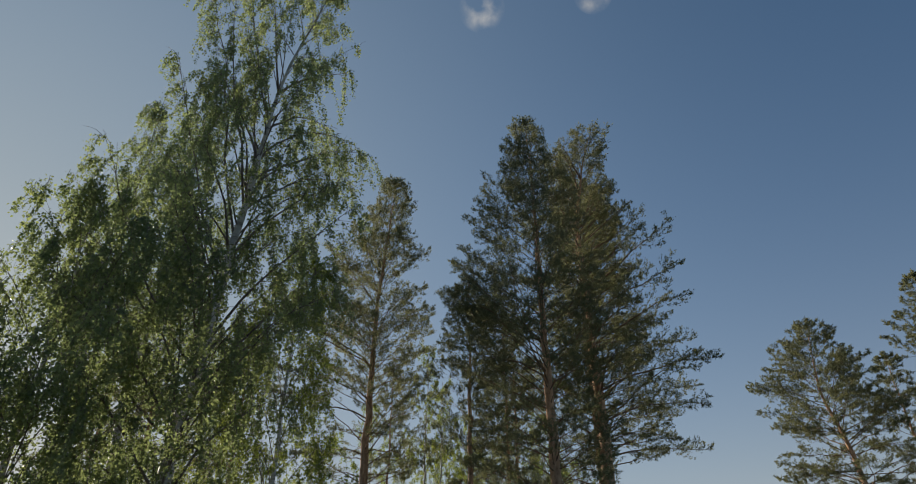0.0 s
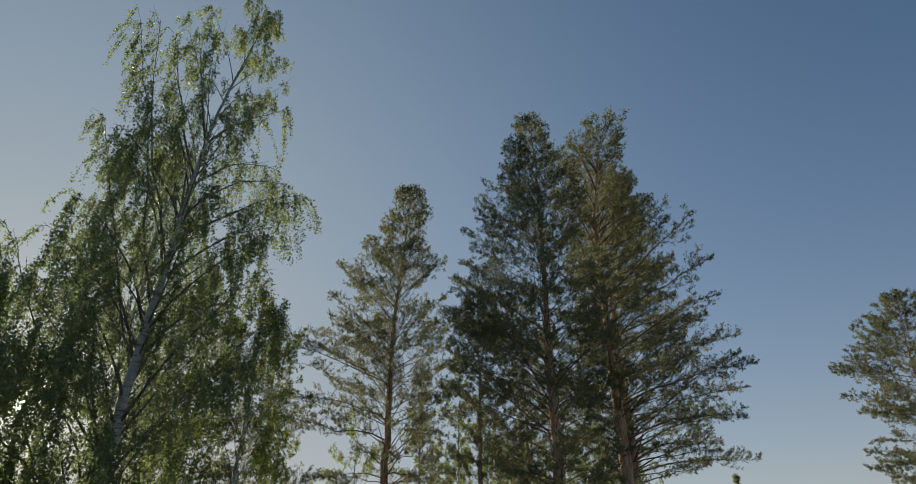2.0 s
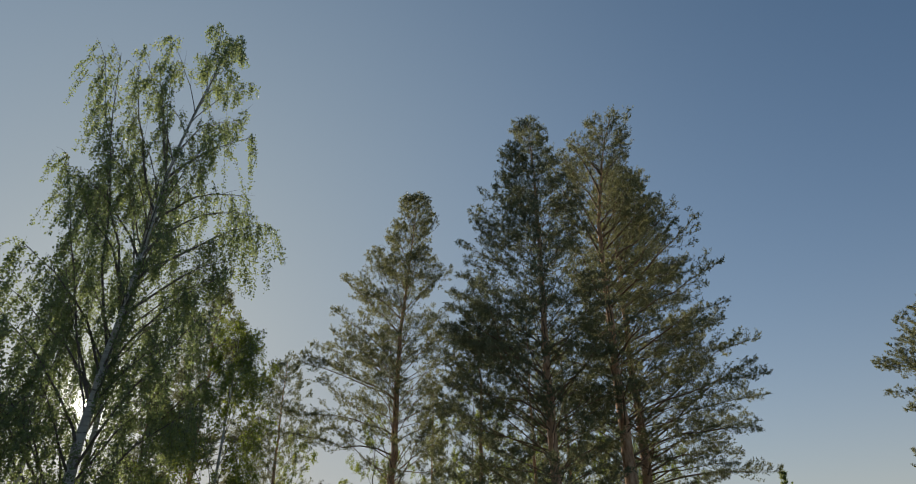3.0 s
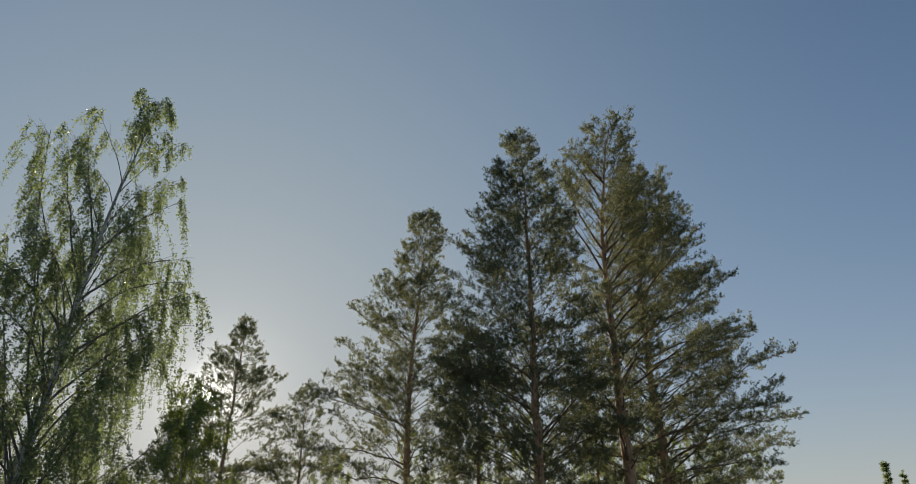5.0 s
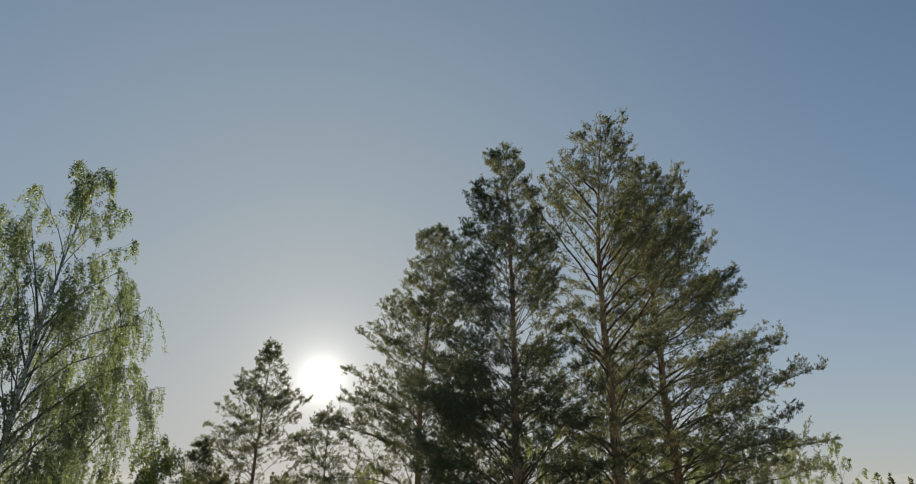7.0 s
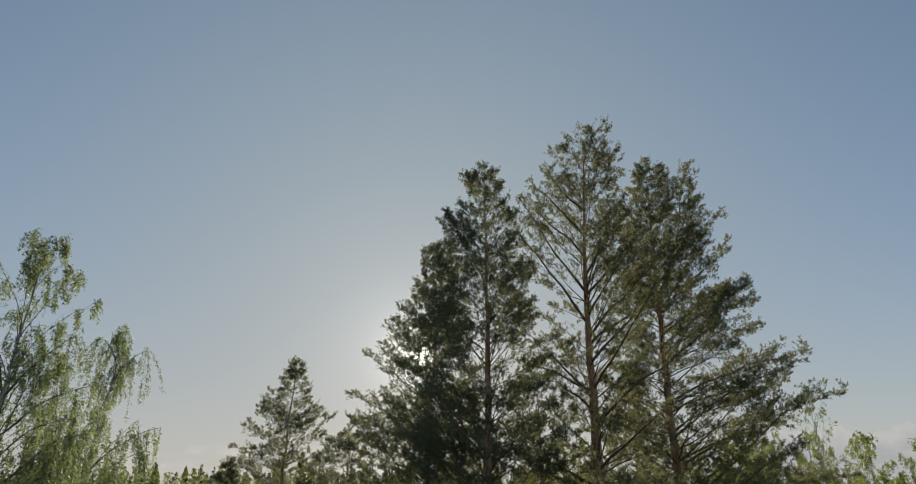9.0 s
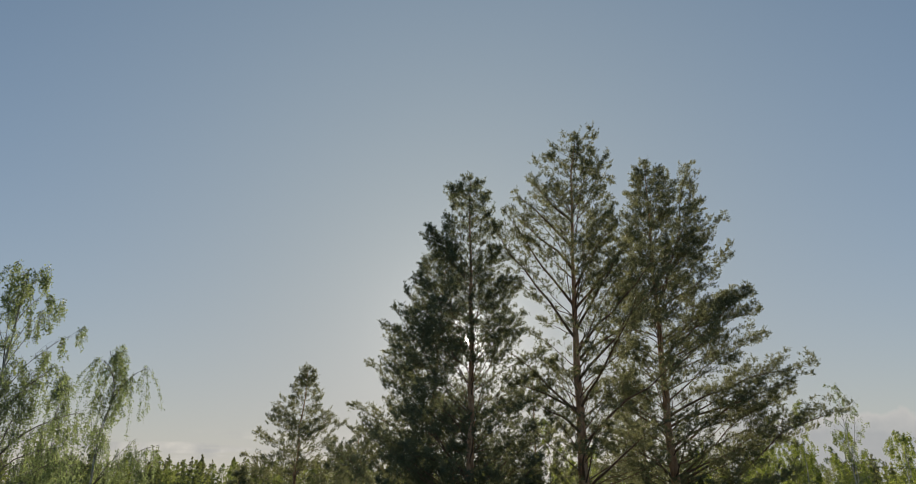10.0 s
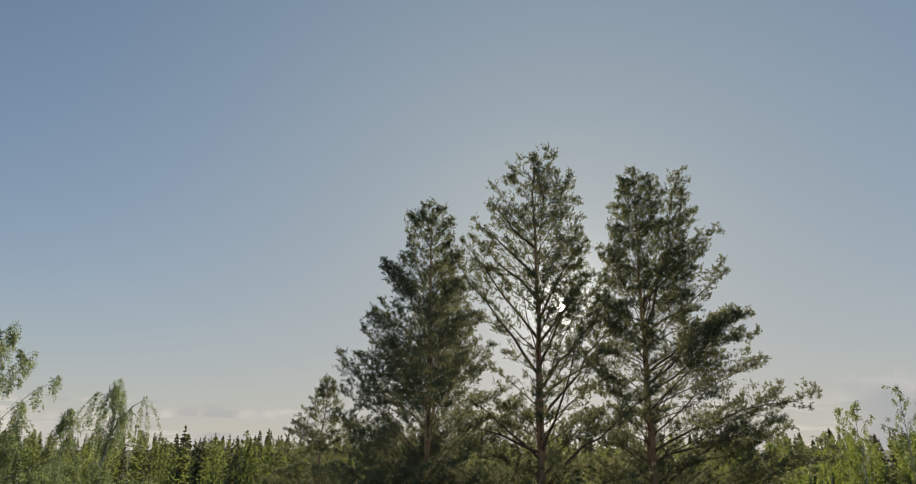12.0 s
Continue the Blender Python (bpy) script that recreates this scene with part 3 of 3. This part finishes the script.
pine("Scots pine with orange trunk and sparse crown", [(-3.2, 22.7, 0), (-3.2, 22.8, 12), (-2.95, 23.0, 16.0), (-2.75, 23.1, 19.0)], 0.21,
     [(9, 2.8), (12, 2.75), (13, 2.35), (14, 2.1), (15, 2.0), (16, 1.6), (17, 1.25), (18, 1.05), (18.6, 0.75), (19, 0.25)], 14,
     shed=0.12, dense=1.0, gap=0.25, needles=OLIVE_NEEDLES, low=6.0, rise=(24, 52), snags=12,
     limbs=[(10.3, 245, 4.0, 24, 6), (8.3, 252, 4.4, 20, 0), (11.0, 252, 3.6, 32, 14), (13.4, 246, 2.9, 44, 34), (9.0, 215, 3.8, 15, 0), (12.8, 222, 3.1, 42, 32), (11.4, 214, 3.4, 36, 18), (10.2, 228, 3.8, 30, 8)])
pine("young Scots pine standing alone", [(-10.5, 22.0, 0), (-10.65, 22.1, 10.7), (-10.9, 22.5, 15.2)], 0.17,
     [(7, 3.1), (9, 3.1), (10.5, 2.8), (11.6, 2.5), (12.6, 2.0), (13.6, 1.3), (14.5, 0.6), (15.2, 0.2)], 15, dense=0.95, size=1.05, gap=0.27, low=5.0, shed=0.0, rise=(10, 44), needles=OLIVE_NEEDLES)
pine("small bushy Scots pine", [(-11.1, 19.9, 0), (-11.1, 19.9, 10.8)], 0.13,
     [(3, 2.0), (7, 1.9), (9, 1.3), (10.2, 0.6), (10.8, 0.2)], 18, snags=0, dense=0.75, size=1.15, gap=0.36)
pine("half-grown Scots pine with bushy crown", [(-8.0, 23.3, 0), (-8.0, 23.3, 12.2)], 0.13,
     [(4, 2.2), (8, 2.1), (10.5, 1.5), (12, 0.5)], 33, snags=2, dense=0.8, size=1.1, gap=0.32)
pine("thin young pine behind the group", [(-2.7, 26.0, 0), (-2.7, 26.0, 11.6)], 0.08,
     [(4, 0.9), (8, 0.8), (10.5, 0.5), (11.5, 0.3)], 19, snags=0, dense=0.7, size=1.1)
pine("thin Scots pine behind the group", [(2.5, 27.5, 0), (2.5, 27.5, 13.5)], 0.13,
     [(6, 2.2), (10, 2.2), (12, 1.6), (13.4, 0.5)], 20, shed=0.1, dense=0.85, size=1.2)
pine("half-grown Scots pine with full green crown", [(0.4, 20.3, 0), (0.4, 20.4, 12.6)], 0.14,
     [(4, 1.9), (7, 2.0), (9.5, 1.7), (11.2, 1.1), (12.0, 0.7), (12.6, 0.3)], 31, snags=3, size=1.15, dense=0.68, gap=0.33)
pine("half-grown Scots pine with thin lower crown", [(1.75, 22.4, 0), (1.7, 22.5, 13.5)], 0.1,
     [(5, 1.5), (9, 1.6), (11, 1.5), (12.6, 1.1), (13.5, 0.3)], 34, snags=6, size=1.1, dense=0.75, gap=0.34, shed=0.15)
pine("Scots pine with sunlit crown beyond the group", [(25.6, 40, 0), (24.0, 39.8, 11), (23.1, 39.7, 15), (23.5, 39.7, 19.5)], 0.3,
     [(7, 4.4), (13, 5.0), (15.5, 4.5), (17, 3.1), (18, 2.4), (19, 1.5), (19.7, 0.5)], 16, size=1.5, dense=0.78, gap=0.36, lobes=0.2, low=6.5, rise=(8, 40),
     needles=OLIVE_NEEDLES)
pine("Scots pine with sunlit crown beyond the group", [(29.0, 40.5, 0), (28.6, 40.5, 17.5)], 0.24,
     [(8, 3.6), (11, 3.8), (14, 2.8), (16, 1.8), (17.4, 0.5)], 32, size=1.95, dense=0.52, gap=0.5, rise=(12, 36), needles=OLIVE_NEEDLES)
pine("tall Scots pine with sunlit crown beyond the group", [(32.0, 39, 0), (31.6, 39, 22.8)], 0.3,
     [(9, 4.2), (13, 4.4), (17, 3.8), (20, 3.0), (21.7, 1.9), (22.7, 0.5)], 17, size=1.95, dense=0.5, gap=0.48, rise=(12, 36), needles=OLIVE_NEEDLES)

# ---- young spruces at the wood's edge ----
spruce("slender young spruce with pointed green top", (18.66, 66.5, 0), 13.1, 1.7, 91)
spruce("slender young spruce with pointed green top", (22.8, 82.0, 0), 13.9, 1.8, 92)

# ---- the birches ----
birch("tall silver birch with hanging twigs and white trunk", [(-4.6, 9.75, 0), (-4.0, 9.85, 8.5), (-3.75, 9.87, 12), (-2.85, 9.7, 15.0)], 0.145,
      [(2.5, 2.5), (6, 2.3), (9, 2.0), (12, 1.6), (13.5, 1.2), (14.5, 0.75), (15, 0.4)], 21, gap=0.25, dense=0.88, leaf=0.042, hang=1.0,
      limbs=[(9.3, 52, 2.8, 60, 12), (8.6, 40, 2.8, 58, 18), (11.6, 50, 2.0, 60, 12), (10.6, 30, 2.4, 60, 10), (9.8, 66, 2.4, 62, 0), (4.8, 95, 3.2, 60, 22), (7.6, 78, 2.6, 62, 25),
             (8.0, 238, 6.8, 73, 80), (8.6, 214, 5.8, 75, 82), (10.8, 235, 3.4, 70, 78), (11.6, 200, 2.6, 72, 80), (9.4, 310, 3.8, 72, 82), (7.0, 250, 5.4, 66, 72),
             (5.4, 243, 4.4, 50, 68), (4.4, 262, 3.4, 48, 62), (7.0, 285, 3.0, 55, 20), (5.2, 158, 2.8, 52, 12), (6.4, 178, 2.8, 55, 15), (7.6, 190, 2.6, 58, 18),
             (3.8, 140, 3.0, 50, 15), (8.8, 175, 2.2, 60, 20), (4.4, 200, 3.0, 50, 15), (9.8, 205, 2.0, 60, 20), (6.0, 105, 3.4, 52, 26), (5.2, 46, 4.5, 56, 46)])
birch("slender silver birch with hanging twigs", [(-6.9, 13.0, 0), (-6.85, 13.1, 11.4), (-6.8, 13.3, 13.1), (-6.92, 13.0, 14.2)], 0.12,
      [(6.6, 1.6), (10, 1.3), (12, 0.95), (13.2, 0.7), (14, 0.35)], 22, gap=0.34, dense=0.82, leaf=0.042, hang=1.6, steep=68.0, nod=(15, 50),
      limbs=[(10.3, 19, 2.1, 52, 12), (12.7, 22, 1.5, 76, 20), (9.6, 30, 1.8, 60, 20), (13.3, 200, 0.9, 76, 20)])
birch("slender young birch with hanging twigs", [(-7.5, 12.1, 0), (-7.5, 12.1, 13.5)], 0.09,
      [(6.8, 1.1), (10, 0.95), (11.8, 0.6), (13.3, 0.25)], 26, gap=0.34, dense=0.85, leaf=0.042, hang=1.4, steep=68.0, nod=(15, 50))
birch("bushy silver birch with dense foliage", [(-6.0, 8.7, 0), (-6.0, 8.8, 8.2)], 0.085,
      [(1.5, 2.6), (4.0, 2.5), (5.6, 1.8), (7.0, 1.1), (8.2, 0.5)], 23, gap=0.18, dense=0.95, leaf=0.046,
      limbs=[(2.2, 146, 2.2, 58, 25), (2.9, 128, 2.2, 58, 20), (3.4, 165, 2.0, 60, 25), (2.6, 235, 2.2, 55, 20), (3.9, 150, 1.9, 62, 20),
             (3.1, 205, 2.2, 55, 20), (2.4, 180, 2.2, 55, 25), (4.3, 110, 1.8, 60, 20), (1.9, 125, 2.4, 55, 20)])
birch("young birch with dense light green leaves", [(-3.6, 13.0, 0), (-3.6, 13.0, 9.5)], 0.08,
      [(2.5, 1.7), (5, 1.8), (7.4, 1.4), (8.8, 0.9), (9.5, 0.4)], 25, gap=0.23, dense=0.95, leaf=0.044, leaves=YOUNG_LEAVES)

birch("slim pale birch with thin airy crown", [(5.4, 41.0, 0), (5.4, 41.0, 14.9)], 0.07,
      [(6, 1.6), (10, 1.45), (12, 1.1), (13.4, 0.6), (14.3, 0.2)], 28, gap=0.3, dense=0.6, leaf=0.055, hang=0.35, steep=62.0, limbs=[(10.8, 60, 3.5, 78, 86)])

# ---- young birches behind the pines ----
BEHIND = [(-6.5, 29.5, 11.5, 1.6), (-0.8, 29.0, 11.8, 1.5), (4.2, 33.0, 11.5, 1.6), (-1.8, 52.0, 14.6, 1.6), (-9.5, 27.5, 10.5, 1.8),
          (-1.4, 27.2, 12.8, 1.3), (0.5, 36.0, 12.0, 1.7), (-4.5, 34.0, 12.2, 1.8)]
THICKET = [(6.6, 45.5, 12.7, 2.0), (4.8, 43.5, 12.5, 2.0), (2.8, 42.3, 12.3, 2.0), (0.8, 41.6, 12.3, 1.9), (-1.4, 43.0, 12.5, 2.0), (3.6, 46.8, 13.0, 2.1),
           (1.2, 46.0, 12.8, 2.1), (5.8, 49.0, 12.9, 2.1), (-0.9, 47.5, 12.9, 2.1), (8.6, 48.5, 12.5, 2.0), (-3.4, 41.0, 12.4, 1.8)]
for k, (x, y, h, r) in enumerate(BEHIND + THICKET):
    birch("young birch with light green leaves", [(x, y, 0), (x + 0.1, y, h)], 0.08,
          [(h * 0.55, r), (h * 0.68, r), (h * 0.85, r * 0.65), (h, 0.3)], 40 + k, gap=0.38, dense=0.9, leaf=0.06, hang=0.6, far=True, leaves=YOUNG_LEAVES)
birch("slim young birch with thin airy top", [(3.2, 41.6, 0), (3.3, 41.6, 14.1)], 0.07,
      [(6, 1.5), (10, 1.4), (12.5, 0.9), (14.0, 0.3)], 29, gap=0.33, dense=0.8, leaf=0.05, hang=0.5, leaves=YOUNG_LEAVES)


# ---- far woods ----
def wood_spruce(rng, h):
    """A far spruce: many drooping boughs, each a narrow ragged fan."""
    p = Pile()
    n = 140
    z = h - h * 0.72 * rng.random(n) ** 1.15
    r = (0.15 + 2.3 * ((h - z) / (h * 0.72)) ** 0.85) * rng.uniform(0.55, 1.08, n)
    a = rng.uniform(0, 2 * math.pi, n)
    out, side = np.stack([np.cos(a), np.sin(a), 0 * a], 1), np.stack([-np.sin(a), np.cos(a), 0 * a], 1)
    root = np.stack([0 * z, 0 * z, z], 1)
    tip = root + out * r[:, None]
    tip[:, 2] += 0.10 - 0.28 * r
    for k in (-1, 1):
        mid = root + out * (r * 0.55)[:, None] + side * (k * r * rng.uniform(0.26, 0.46, n))[:, None]
        mid[:, 2] -= 0.22 * r + rng.uniform(0.02, 0.28, n)
        p.put(np.stack([root, mid, tip], 1).reshape(-1, 3), np.arange(n * 3).reshape(-1, 3))
    tube(p, [(0, 0, 0), (0, 0, h * 0.6), (0, 0, h + 0.1)], [0.16, 0.08, 0.015], 4)
    return np.concatenate(p.v), np.concatenate(p.f)


def wood_broad(rng, h):
    """A far birch or aspen: many small sprays in an upright, uneven crown."""
    p = Pile()
    n = 330
    z = h * (0.25 + 0.75 * rng.random(n) ** 0.75)
    r = (0.12 + 1.5 * np.sin(np.clip((h - z) / (h * 0.75), 0, 1) ** 0.75 * math.pi * 0.72)) * np.sqrt(rng.random(n))
    a = rng.uniform(0, 2 * math.pi, n)
    r = r * (0.75 + 0.35 * np.sin(a * 3 + z * 1.7))
    c = np.stack([r * np.cos(a), r * np.sin(a), z], 1)
    d, e = unit(rng.normal(0, 1, (n, 3))) * 0.2, unit(rng.normal(0, 1, (n, 3))) * 0.17
    p.put(np.stack([c - d, c + e, c + d], 1).reshape(-1, 3), np.arange(n * 3).reshape(-1, 3))
    tube(p, [(0, 0, 0), (0, 0, h * 0.6), (0, 0, h)], [0.12, 0.06, 0.02], 4)
    return np.concatenate(p.v), np.concatenate(p.f)


def woods(name, label, maker, mat, seed, amount, low_h, high_h, rows, tall_by=0.0):
    rng = np.random.default_rng(seed)
    kinds = [maker(rng, h) for h in np.linspace(low_h, high_h, 7)]
    p = Pile()
    for _ in range(amount):
        turn, far = rng.uniform(-30, 110), rows[0] + (rows[1] - rows[0]) * rng.random() ** 1.5
        bearing = radians(turn)
        v, f = kinds[rng.integers(len(kinds))]
        # young growth at the edge, older trees further in, lower towards the east
        tall = tall_by + (12.5 if turn > 8 else 11.2) + 0.019 * (far - 40) + rng.normal(0, 0.75)
        a, k = rng.uniform(0, 2 * math.pi), tall / v[:, 2].max()
        turned = np.stack([v[:, 0] * math.cos(a) - v[:, 1] * math.sin(a), v[:, 0] * math.sin(a) + v[:, 1] * math.cos(a), v[:, 2]], 1) * k
        p.put(turned + np.array([2 - math.sin(bearing) * far, 16 + math.cos(bearing) * far, -0.1]), f)
    ob = new(name, p.mesh(name, mat))
    return tagged(ob, label, "forest", kind="stuff")


woods("spruce_woods", "dark spruce forest along the horizon", wood_spruce, SPRUCE, 71, 280, 12.0, 14.0, (66, 170), 0.35)
woods("birch_woods", "light green birch forest along the horizon", wood_broad, FAR_LEAVES, 72, 520, 11.5, 13.5, (64, 150), -0.35)
woods("spruce_woods", "hazy edge of distant spruce forest", wood_spruce, SPRUCE, 73, 240, 12.0, 14.0, (150, 330), 0.5)
